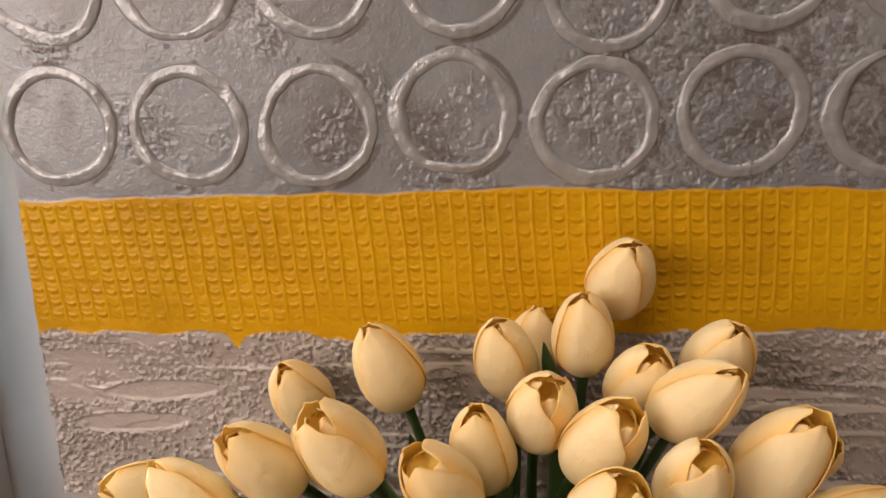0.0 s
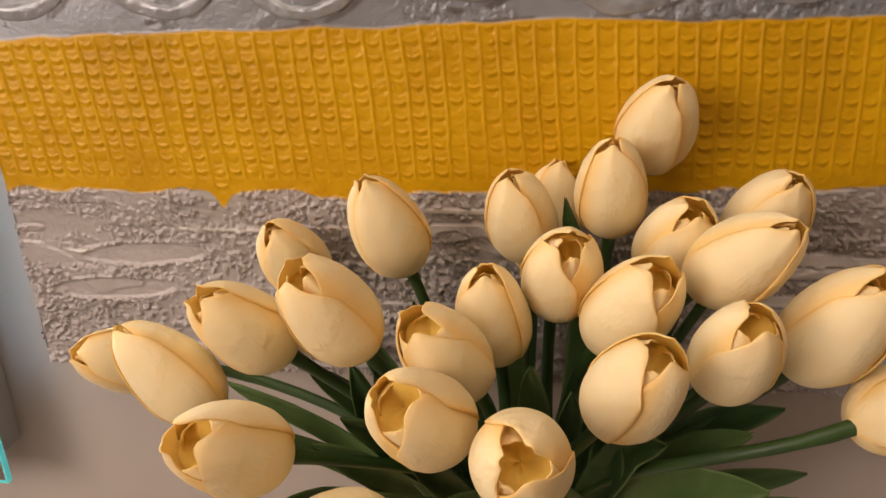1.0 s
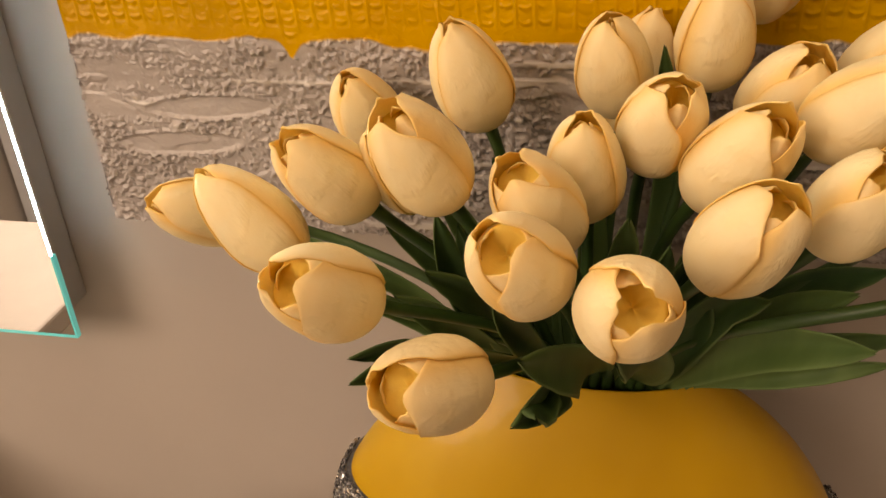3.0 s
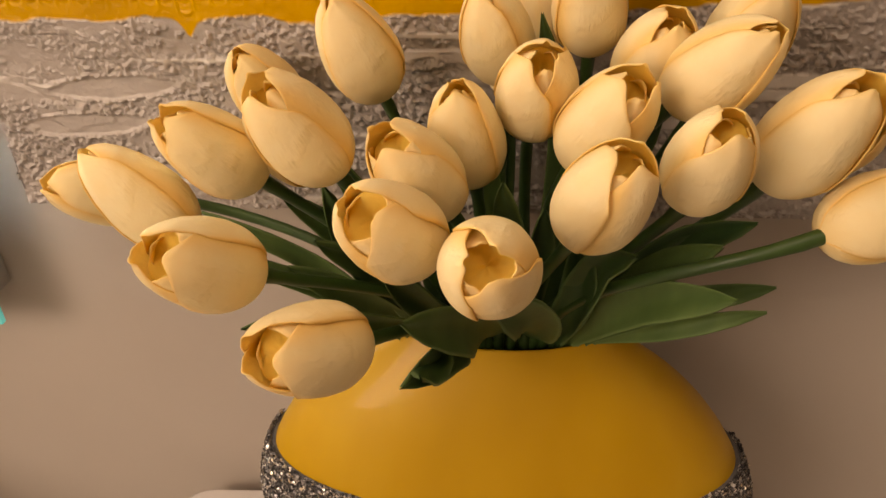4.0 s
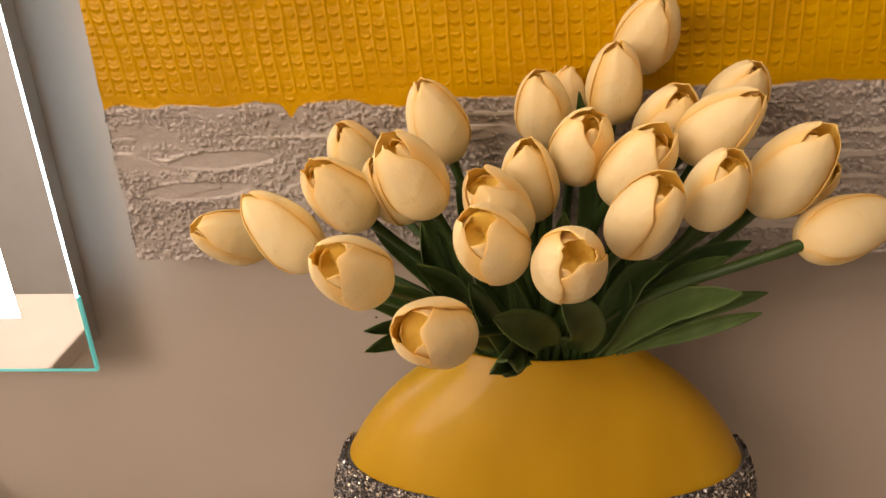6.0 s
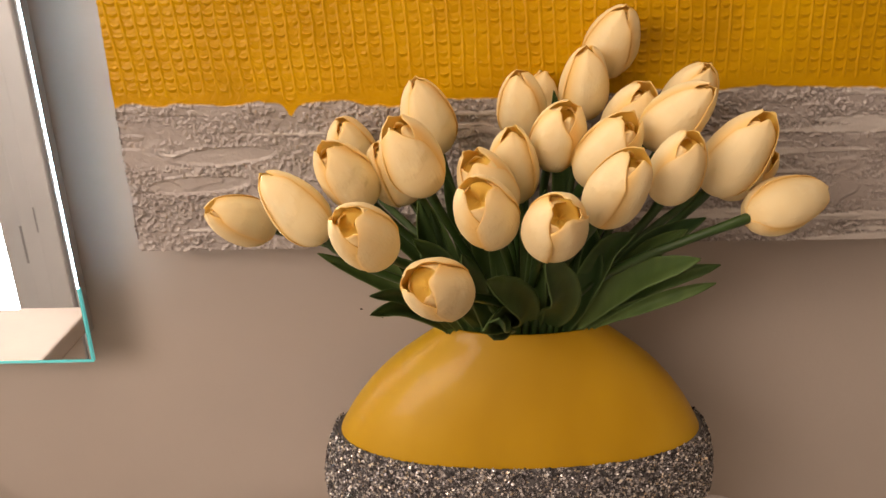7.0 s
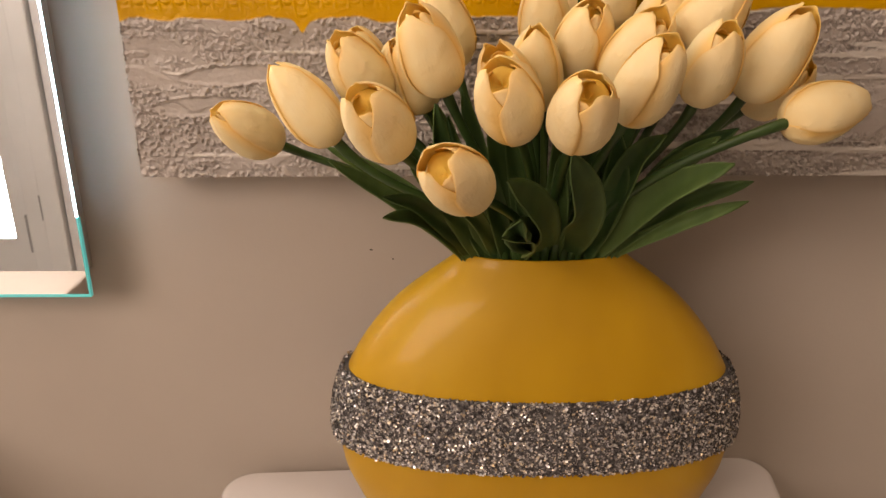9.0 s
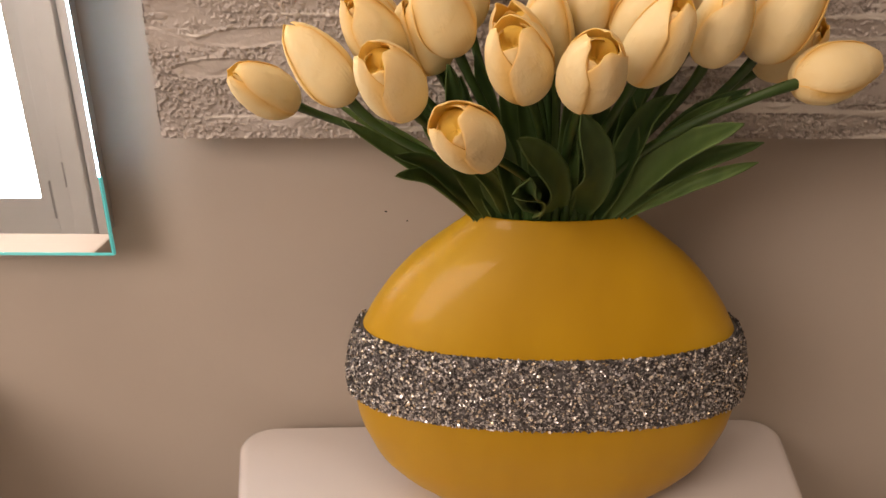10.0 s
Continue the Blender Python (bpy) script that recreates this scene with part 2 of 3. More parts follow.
# ---- the room ----
WALL_Y, SOUTH, WEST, EAST, TOP = 0.52, -0.80, -1.35, 1.30, 2.60
for name, b in (("wall_north", (WEST - 0.1, EAST + 0.1, WALL_Y, WALL_Y + 0.1, 0, TOP)), ("wall_south", (WEST - 0.1, EAST + 0.1, SOUTH - 0.1, SOUTH, 0, TOP)),
                ("wall_west", (WEST - 0.1, WEST, SOUTH, WALL_Y, 0, TOP)), ("wall_east", (EAST, EAST + 0.1, SOUTH, WALL_Y, 0, TOP))):
    tagged(part(name, box(*b), WALL), "warm greige painted bathroom wall", "wall", kind="structure")
tagged(part("floor", box(WEST - 0.1, EAST + 0.1, SOUTH - 0.1, WALL_Y + 0.1, -0.1, 0), FLOOR), "grey-brown bathroom floor", "floor", kind="structure")
tagged(part("ceiling", box(WEST - 0.1, EAST + 0.1, SOUTH - 0.1, WALL_Y + 0.1, TOP, TOP + 0.1), CEIL), "plain white bathroom ceiling", "ceiling", kind="structure")

# door with its casing in the wall opposite, seen in the mirror
door = thing("door_1", "grey-beige painted door with stepped casing and steel hinge", "door", (-1.0, SOUTH, 0), kind="structure")
part("door_leaf", box(-1.34, -0.985, SOUTH + 0.004, SOUTH + 0.040, 0.01, 2.03, 0.003), JOINERY, door)
part("door_stop", box(-0.982, -0.940, SOUTH + 0.004, SOUTH + 0.055, 0, 2.06, 0.003), JOINERY, door)
part("casing", box(-0.938, -0.893, SOUTH + 0.004, SOUTH + 0.070, 0, 2.10, 0.004), JOINERY, door)
part("casing", box(-0.887, -0.780, SOUTH + 0.004, SOUTH + 0.060, 0, 2.10, 0.004), JOINERY, door)
part("casing_bead", box(-0.778, -0.760, SOUTH + 0.004, SOUTH + 0.048, 0, 2.10, 0.004), JOINERY, door)
part("latch_plate", box(-0.9375, -0.9345, SOUTH + 0.071, SOUTH + 0.073, 0.60, 0.66, 0.0006), HOUSING, door, "worn steel latch plate")
hinge_bm = bmesh.new()
bmesh.ops.create_cone(hinge_bm, cap_ends=True, segments=16, radius1=0.007, radius2=0.007, depth=0.09, matrix=Matrix.Translation((-0.984, SOUTH + 0.046, 0.56)))
part("hinge", hinge_bm, HOUSING, door, "worn steel hinge knuckle")

# ---- vanity below the mirror ----
vanity = thing("vanity_cabinet", "beige vanity cabinet with a light peach worktop against the wall", "cabinet", (-0.8, 0.35, 0))
part("carcass", box(-1.33, -0.408, 0.20, WALL_Y - 0.002, 0.10, 0.822, 0.002), CABINET, vanity)
part("worktop", box(-1.34, -0.402, 0.178, WALL_Y - 0.002, 0.824, 0.845, 0.003), COUNTER, vanity, "peach-beige worktop")
part("plinth", box(-1.32, -0.42, 0.24, WALL_Y - 0.004, 0, 0.098), DARK, vanity)
for hz in (0.735, 0.55):
    hb = bmesh.new()
    bmesh.ops.create_cone(hb, cap_ends=True, segments=14, radius1=0.004, radius2=0.004, depth=0.003, matrix=Matrix.Translation((-0.4075, 0.49, hz)) @ Matrix.Rotation(radians(90), 4, "Y"))
    part("screw_cap", hb, DARK, vanity, "black screw hole cap")

# ---- illuminated mirror ----
MX, MB, MT = -0.2565, 0.9505, 1.72
mirror = thing("wall_mirror", "frameless illuminated mirror with a frosted light strip and polished edge", "mirror", (-0.7, 0.50, 1.3))
part("housing", box(-1.18, -0.2675, 0.4905, WALL_Y - 0.001, 0.959, MT - 0.01, 0.0015), HOUSING, mirror, "grey metal housing behind the glass")
part("mirror_glass", box(-1.19, MX - 0.0012, 0.4862, 0.4900, MB + 0.0024, MT), MIRROR, mirror, "silvered mirror glass")
part("polished_edge", box(MX - 0.0010, MX, 0.4862, 0.4900, MB, 1.006, 0.0003), TEAL, mirror, "teal polished glass edge")
part("lit_edge", box(MX - 0.0010, MX, 0.4862, 0.4872, 1.0062, MT, 0.0003), EDGE, mirror, "glass edge glowing cool white")
part("bottom_edge", box(-1.19, MX - 0.0012, 0.4862, 0.4900, MB, MB + 0.0022, 0.0004), TEAL, mirror, "teal polished glass edge")
# second strip out of view, added for more cool bounce in the room
part("light_strip", box(-1.148, -1.094, 0.4853, 0.4859, 0.9924, MT - 0.04), FROST, mirror, "frosted strip glowing cool white")
part("light_strip", box(-0.352, -0.2985, 0.4853, 0.4859, 0.9924, MT - 0.04), FROST, mirror, "frosted strip glowing cool white")

# ---- toilet cistern ----
toilet = thing("toilet", "white ceramic toilet with a rounded cistern lid", "toilet", (0.03, 0.4, 0))


def rounded_slab(x0, x1, y0, y1, z0, z1, corner, edge, taper=1.0):
    """A slab with rounded corners, softened rims; the front is narrower by taper."""
    prof = [(0.0, z0, 0.004), (0.0, z0 + 0.006, 0.0)]
    for k in range(7):
        a = math.pi / 2 * k / 6
        prof.append((0, z1 - edge + edge * math.sin(a), edge * (1 - math.cos(a))))
    cx, cy, rows = (x0 + x1) / 2, (y0 + y1) / 2, []
    for _, z, inset in prof:
        row = []
        for qx, qy, a0 in ((1, 1, 0), (-1, 1, 90), (-1, -1, 180), (1, -1, 270)):
            for k in range(10):
                a = radians(a0 + 10 * k)
                x = qx * ((x1 - x0) / 2 - corner) + corner * math.cos(a)
                y = qy * ((y1 - y0) / 2 - corner) + corner * math.sin(a)
                n = math.hypot(x, y)
                sx = 1 - (1 - taper) * (0.5 - y / (y1 - y0))
                row.append((cx + x * sx * (1 - inset / n), cy + y * (1 - inset / n), z))
        rows.append(row)
    rows.append([(cx + (p[0] - cx) * 0.5, cy + (p[1] - cy) * 0.5, z1 + 0.001) for p in rows[-1]])
    mesh = grid_mesh("slab", np.array(rows), wrap=True)
    bm = bmesh.new()
    bm.from_mesh(mesh)
    bpy.data.meshes.remove(mesh)
    bm.verts.ensure_lookup_table()
    n = len(rows[0])
    bm.faces.new([bm.verts[i] for i in range(len(bm.verts) - n, len(bm.verts))])
    bm.faces.new([bm.verts[i] for i in range(n - 1, -1, -1)])
    return bm


TURN = Matrix.Translation((0.02, 0.42, 0)) @ Matrix.Rotation(radians(2.8), 4, "Z") @ Matrix.Translation((-0.02, -0.42, 0))
part("cistern_lid", rounded_slab(-0.187, 0.233, 0.315, 0.514, 0.764, 0.7995, 0.024, 0.010, 0.82), CERAMIC, toilet, "white ceramic lid with rounded corners", True, TURN)
part("cistern_tank", rounded_slab(-0.170, 0.214, 0.328, 0.508, 0.40, 0.762, 0.036, 0.006, 0.80), CERAMIC, toilet, "", True, TURN)
part("pedestal", rounded_slab(-0.09, 0.14, 0.10, 0.49, 0.0, 0.395, 0.09, 0.02, 0.8), CERAMIC, toilet, "", True, TURN)

# ---- vase ----
VX, VY, VZ = 0.0343, 0.440, 0.8005
FLAT = 0.42


def vase_half_width(z):
    """Half the vase's width at a height over its foot."""
    hs = np.array([0.000, 0.004, 0.012, 0.030, 0.057, 0.080, 0.095, 0.110, 0.125, 0.1415, 0.1575, 0.1725, 0.1835, 0.1925, 0.2005])
    ws = np.array([0.072, 0.080, 0.0915, 0.1085, 0.1200, 0.1238, 0.1240, 0.1218, 0.1166, 0.1077, 0.0965, 0.0828, 0.0688, 0.0568, 0.0455])
    return np.interp(z, hs, ws)


def soft_width(z):
    return np.mean([vase_half_width(np.clip(z + d, 0, 0.2005)) for d in np.linspace(-0.006, 0.006, 9)], axis=0)


vase = thing("vase", "glossy mustard-yellow flattened oval vase on the cistern lid", "vase", (VX, VY, VZ))
ang = np.linspace(0, 2 * np.pi, 145)[:-1]


def vase_rows(zs, ws, flat_add=0.0):
    rows = []
    for z, w in zip(zs, ws):
        d = w * FLAT + flat_add
        p = 0.92
        c, s = np.cos(ang), np.sin(ang)
        rows.append(np.stack([VX + w * np.sign(c) * np.abs(c) ** p, VY + d * np.sign(s) * np.abs(s) ** p, np.full_like(c, VZ + z)], -1))
    return rows


zs = np.linspace(0, 0.2000, 60)
ws = soft_width(zs)
shell = vase_rows([0.0], [0.02]) + vase_rows(zs, ws)
shell += vase_rows([0.2010, 0.2005, 0.1955, 0.17, 0.11, 0.02], [ws[-1] - 0.001, ws[-1] - 0.0028, ws[-1] - 0.0035, 0.06, 0.09, 0.06])
link("vase_body", grid_mesh("vase_body", np.array(shell), wrap=True), VASE, vase)

# band of glitter round its belly
bz = np.linspace(0.0815, 0.1265, 14)
bw = soft_width(bz) + 0.0022
band = vase_rows([0.0815], [bw[0] - 0.0022]) + vase_rows(bz, bw) + vase_rows([0.1265], [bw[-1] - 0.0022])
belt = link("glitter_band", grid_mesh("glitter_band", np.array(band), wrap=True), TAPE, vase, label="band covered in silver glitter")
rs = np.random.RandomState(5)
n = 30000
fa, fz = rs.uniform(math.pi * 0.93, math.pi * 2.07, n), rs.uniform(0.0807, 0.1275, n)
fw = soft_width(fz) + 0.0022 + rs.uniform(0.0, 0.0022, n)
c, s = np.cos(fa), np.sin(fa)
cen = np.stack([VX + fw * np.sign(c) * np.abs(c) ** 0.92, VY + (fw * FLAT) * np.sign(s) * np.abs(s) ** 0.92, VZ + fz], -1)
out = np.stack([c * FLAT, s, 0 * c], -1)
out /= np.linalg.norm(out, axis=1, keepdims=True)
nrm = out + rs.normal(0, 0.42, (n, 3))
nrm /= np.linalg.norm(nrm, axis=1, keepdims=True)
ta = np.cross(nrm, rs.normal(size=(n, 3)))
ta /= np.linalg.norm(ta, axis=1, keepdims=True)
tb = np.cross(nrm, ta)
sz = rs.uniform(0.00032, 0.00085, (n, 1))
flakes = np.stack([cen - ta * sz - tb * sz, cen + ta * sz - tb * sz, cen + ta * sz + tb * sz, cen - ta * sz + tb * sz], 1)
tagged(link("glitter", quads_mesh("glitter", flakes), GLITTER, belt), kind="stuff")

# ---- relief painting ----
PX0, PX1, PZ0, PZ1, PY = -0.2115, 0.42, 1.0328, 1.345, 0.4865
RINGS = [(-0.186 + 0.0648 * k, 1.2328 + (0.0035 if k in (3, 5) else 0), 0.0262) for k in range(9)]
RINGS += [(-0.186 + 0.0660 * k, 1.3010 - (0.008 if k == 4 else 0), 0.0268) for k in range(9)]
painting = thing("painting", "relief painting with silver rings, ochre band and rough grey strip", "painting", (0.1, 0.5, 1.2))
STEP = 0.0006
gx, gz = np.arange(PX0, PX1, STEP), np.arange(PZ0, PZ1, STEP)
X, Z = np.meshgrid(gx, gz)
wob = lambda f, seed, amp: (fractal(X * f, Z * f, seed, 3) - 0.5) * amp
z_top = 1.1985 + 0.018 * np.clip(X + 0.1, -0.1, 0.15) + wob(40, 11, 0.004)
z_low = 1.1285 + 0.018 * np.clip(X + 0.02, -0.05, 0.25) + wob(70, 13, 0.006)
z_low = z_low - 0.0075 * np.exp(-(((X + 0.105) / 0.0032) ** 2)) - 0.003 * np.exp(-(((X + 0.04) / 0.02) ** 2))
yellow = smooth_step(-0.0008, 0.0008, Z - z_low) * smooth_step(-0.0006, 0.0006, z_top - Z)
low = smooth_step(-0.0006, 0.0006, z_low - Z)
high = smooth_step(-0.0006, 0.0006, Z - z_top)
# ochre band: pressed grid of thin uprights and cupped rungs, fading in places
lean = X + 0.075 * (Z - 1.16) * (0.9 - 1.5 * X) + wob(28, 17, 0.0030)
cell = np.floor(lean / 0.0079)
cu = (lean / 0.0079) % 1.0 - 0.5
lift = (cell * 0.37) % 1.0
cv = ((Z + wob(35, 19, 0.0016) - 0.0085 * cu**2) / 0.0063 + 0.18 * lift) % 1.0 - 0.5
uprights = np.exp(-(((0.5 - np.abs(cu)) / 0.060) ** 2)) * (0.35 + 1.0 * fractal(X * 110, Z * 22, 21, 2))
rungs = np.exp(-((cv / 0.10) ** 2)) * smooth_step(0.36, 0.24, np.abs(cu)) * smooth_step(0.24, 0.46, fractal(X * 140, Z * 160, 23, 2))
dips = np.exp(-(((cv + 0.32) / 0.16) ** 2)) * smooth_step(0.43, 0.33, np.abs(cu))
fade = smooth_step(0.30, 0.55, fractal(X * 22 + 4, Z * 22, 29, 3) + 0.12)
edge_fade = smooth_step(0.001, 0.005, Z - z_low - 0.003) * smooth_step(0.0, 0.003, z_top - Z)
H = yellow * (0.0008 + edge_fade * (0.40 + 0.60 * fade) * (0.00070 * uprights + 0.00070 * rungs - 0.00030 * dips) + 0.0005 * fractal(X * 260, Z * 260, 31, 3))
# silver field: thin scraped plaster, smooth towards one end, gritty towards the other
near_ring = np.full_like(X, 9.0)
in_ring = np.zeros_like(X)
for rx, rz, rr in RINGS:
    d = np.hypot(X - rx, Z - rz) / rr
    near_ring = np.minimum(near_ring, np.where(X > rx - 0.3 * rr, np.abs(d - 1.17), 9.0))
    in_ring = np.maximum(in_ring, smooth_step(0.95, 0.85, d))
scr = fractal(X * 300, Z * 300, 37, 4, 0.70)
worm = 1 - np.abs(2 * fractal(X * 150, Z * 150, 39, 2, 0.6) - 1)
zone = smooth_step(0.42, 0.62, fractal(X * 22, Z * 22, 41, 3) + 0.9 * np.clip(X, -0.2, 0.12))
glaze = smooth_step(0.46, 0.58, fractal(X * 26 + 3, Z * 26, 73, 3)) * (0.35 + 0.65 * in_ring)
H = H + high * (0.0007 * fractal(X * 40, Z * 40, 43, 3) + (0.12 + 0.88 * zone) * (0.0006 * smooth_step(0.50, 0.60, scr) + 0.0004 * smooth_step(0.92, 0.98, worm)))
# rough strip: knife strokes, crumbs and pale smooth streaks
strokes = fractal(X * 26, Z * 105, 47, 4, 0.6)
grit = fractal(X * 560, Z * 600, 53, 2, 0.7)
patchy = smooth_step(0.40, 0.56, fractal(X * 45, Z * 110, 57, 3))
crumbs = smooth_step(0.60, 0.68, grit + 0.07 * patchy)
# two lens-shaped strokes of a knife, smooth inside, with a raised lip
lens = np.zeros_like(X)
lip = np.zeros_like(X)
for lx, lz, la, lb in ((-0.148, 1.0960, 0.034, 0.0062), (-0.167, 1.0770, 0.034, 0.0058)):
    d = np.hypot((X - lx) / la, (Z - lz - 0.06 * (X - lx) + wob(60, 63, 0.003)) / lb)
    lens = np.maximum(lens, smooth_step(1.0, 0.86, d))
    lip = np.maximum(lip, np.exp(-(((d - 1.0) / 0.12) ** 2)))
calm = np.maximum(lens, smooth_step(0.55, 0.64, fractal(X * 17, Z * 62, 59, 3) + 0.06 * smooth_step(-0.02, -0.12, X)) * (1 - 0.5 * patchy))
streak = low * (1 - lens) * smooth_step(0.64, 0.69, fractal(X * 7, Z * 150, 83, 3) + 0.14 * smooth_step(-0.02, 0.15, X) - 0.08)
H = H + low * (0.0007 * lip - 0.0004 * lens)
H = H + low * (0.0013 * strokes + 0.0016 * crumbs * (1 - 0.92 * calm) * (1 - streak) + 0.0010 * streak + 0.0008 * smooth_step(0.55, 0.6, fractal(X * 30, Z * 120, 61, 2)))
pits = low * (1 - 0.85 * calm) * (1 - streak) * smooth_step(0.46, 0.34, grit) * 0.70 * (0.2 + 0.8 * patchy)
rim_dash = low * smooth_step(0.0016, 0.0006, X - PX0) * smooth_step(0.50, 0.56, fractal(X * 30, Z * 160, 91, 2))
cracks = smooth_step(0.065, 0.03, near_ring) * smooth_step(0.46, 0.53, fractal(X * 70, Z * 70, 87, 3))
pits = pits + rim_dash + high * np.clip(zone * smooth_step(0.45, 0.34, scr) * 0.8 + 0.45 * glaze + 0.95 * cracks, 0, 1)
pits = np.clip(pits + smooth_step(0.0012, 0.0, np.abs(Z - z_top - 0.0006)) * smooth_step(0.56, 0.62, fractal(X * 45, Z * 0, 71, 2)), 0, 1)
pos = np.stack([X, PY - H, Z], -1)
tone = np.stack([yellow, pits, low, streak], -1)
link("relief_surface", grid_mesh("relief_surface", pos[::-1], tone=tone[::-1]), CANVAS, painting)
part("canvas_sides", box(PX0 + 0.0005, PX1 - 0.001, PY + 0.0012, WALL_Y - 0.0005, PZ0 + 0.0005, PZ1 - 0.001), CANVAS, painting, "grey canvas sides")


def ring_mesh(seed, radius):
    """An uneven plaster ring lying in the picture's plane."""
    r = np.random.RandomState(seed)
    th = np.linspace(0, 2 * np.pi, 97)[:-1]
    ph = np.linspace(0, np.pi, 9)
    k = sum(r.normal(0, a) * np.cos(m * th + r.uniform(0, 6)) for m, a in ((1, 0.02), (2, 0.035), (3, 0.018), (5, 0.008), (9, 0.006), (14, 0.004)))
    wide = 0.0034 * (1 + sum(r.normal(0, a) * np.cos(m * th + r.uniform(0, 6)) for m, a in ((1, 0.12), (2, 0.15), (4, 0.10), (11, 0.06))))
    tall = 0.0018 * (1 + sum(r.normal(0, a) * np.cos(m * th + r.uniform(0, 6)) for m, a in ((1, 0.2), (3, 0.15), (7, 0.10), (17, 0.06))))
    rad = radius * (1 + k)
    rr = rad[:, None] - wide[:, None] * np.cos(ph)[None]
    groove = 1 - 0.30 * np.exp(-(((ph - 1.9) / 0.25) ** 2))
    y = -tall[:, None] * np.sin(ph)[None] * groove
    p = np.stack([rr * np.cos(th)[:, None], y + 0.0004, rr * np.sin(th)[:, None]], -1)
    return grid_mesh("relief_ring", np.concatenate([p, p[:1]], 0))


for k, (rx, rz, rr) in enumerate(RINGS):
    link("relief_ring", ring_mesh(100 + k, rr), RING, painting, Matrix.Translation((rx, PY - 0.0006, rz)))

# ---- tulips ----
BUD_SETS = {}


PROFILE_V = [0, 0.03, 0.09, 0.18, 0.30, 0.42, 0.55, 0.70, 0.82, 0.92, 1.0]
PROFILE_SHUT = [0.055, 0.135, 0.205, 0.262, 0.298, 0.304, 0.290, 0.254, 0.206, 0.145, 0.055]
PROFILE_OPEN = [0.055, 0.135, 0.205, 0.262, 0.300, 0.310, 0.305, 0.283, 0.252, 0.211, 0.162]


def petal_mesh(r, start, half_deg, opening, high, hand, drop, inner=False):
    """One cupped petal of a bud of unit length along z: outside and inside shell in one mesh.
    hand: which of its edges (1, -1) lies over the neighbour; drop: how far its top falls away to both edges."""
    nv, nu = 25, 25
    v = np.linspace(0, 1, nv)[:, None]
    u = np.linspace(-1, 1, nu)[None]
    bias, power = r.uniform(-0.12, 0.12), r.uniform(1.9, 2.5)
    lobe = drop * np.abs(u - bias * (1 - u * u)) ** power + 0.008 * np.sin(4 * u + r.uniform(0, 6)) * np.abs(u)
    z = v * high * (1 - lobe * v**1.5)
    prof = np.interp(z, PROFILE_V, PROFILE_SHUT) * (1 - opening) + np.interp(z, PROFILE_V, PROFILE_OPEN) * opening
    half = radians(half_deg) * np.interp(v, [0, 0.12, 0.35, 0.7, 0.9, 1.0], [0.85, 0.95, 1.0, 1.0, 0.96, 0.88])
    a = start + u * half + 0.09 * v * v * r.normal()
    rad = prof + 0.0095 * hand * u * smooth_step(0.02, 0.2, v) + 0.006 * np.exp(-((u / 0.16) ** 2)) * v
    rad = rad + 0.008 * r.normal() * v**5 + 0.006 * r.normal() * u * v**3
    if inner:
        rad = rad * (0.935 - 0.10 * smooth_step(0.6, 1.0, v) - 0.50 * (1 - min(1.0, 2.5 * opening)) * smooth_step(0.78, 1.0, v))
    wav = 0.004 * np.sin(4 * u + 8 * v + r.uniform(0, 6)) * v + 0.003 * np.sin(8 * u + r.uniform(0, 6)) * v**4
    thick = 0.017 * (1 - 0.40 * np.abs(u) ** 6) * (1 - 0.45 * v**8)

    def sheet(d):
        q = np.maximum(rad + wav - d, 0.010)
        return np.stack([q * np.cos(a), q * np.sin(a), z + 0 * u], -1)

    o, i = sheet(0.0), sheet(thick)
    p = np.concatenate([o, i[:, ::-1]], 1)
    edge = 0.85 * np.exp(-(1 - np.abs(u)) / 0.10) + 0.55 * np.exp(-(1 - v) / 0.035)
    # tucked side: deeper foam yellow plus the warm glow between petals, as colour
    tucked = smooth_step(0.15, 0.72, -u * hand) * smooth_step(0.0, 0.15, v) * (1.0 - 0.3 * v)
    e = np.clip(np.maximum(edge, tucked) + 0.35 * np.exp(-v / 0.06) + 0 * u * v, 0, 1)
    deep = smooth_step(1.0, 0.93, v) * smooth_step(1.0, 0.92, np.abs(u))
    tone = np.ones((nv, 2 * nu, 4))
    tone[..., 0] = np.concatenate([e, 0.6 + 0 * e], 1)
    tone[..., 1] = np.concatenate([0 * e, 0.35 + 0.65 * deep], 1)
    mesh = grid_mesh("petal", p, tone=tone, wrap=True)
    bm = bmesh.new()
    bm.from_mesh(mesh)
    bm.verts.ensure_lookup_table()
    top = [bm.verts[(nv - 1) * 2 * nu + k] for k in range(2 * nu)]
    for k in range(nu - 1):
        bm.faces.new((top[k], top[k + 1], top[2 * nu - 2 - k], top[2 * nu - 1 - k]))
    bmesh.ops.recalc_face_normals(bm, faces=bm.faces[:])
    bm.to_mesh(mesh)
    bm.free()
    mesh.shade_smooth()
    mesh.materials.append(PETAL)
    return mesh


def core_mesh():
    """The yellow heart of a bud: a cup inside the petals, added to fill the mouth and catch light."""
    v = [0.05, 0.15, 0.30, 0.48, 0.65, 0.75, 0.785, 0.79, 0.77, 0.745, 0.735, 0.73]
    w = [0.05, 0.13, 0.19, 0.215, 0.210, 0.190, 0.172, 0.158, 0.118, 0.075, 0.038, 0.003]
    th = np.linspace(0, 2 * np.pi, 25)[:-1]
    p = np.array([[(q * math.cos(t), q * math.sin(t), z + 0.02 * math.cos(3 * t) * z) for t in th] for z, q in zip(v, w)])
    tone = np.ones((len(v), len(th), 4))
    return grid_mesh("bud_core", p, tone=tone, wrap=True)


CORE = core_mesh()
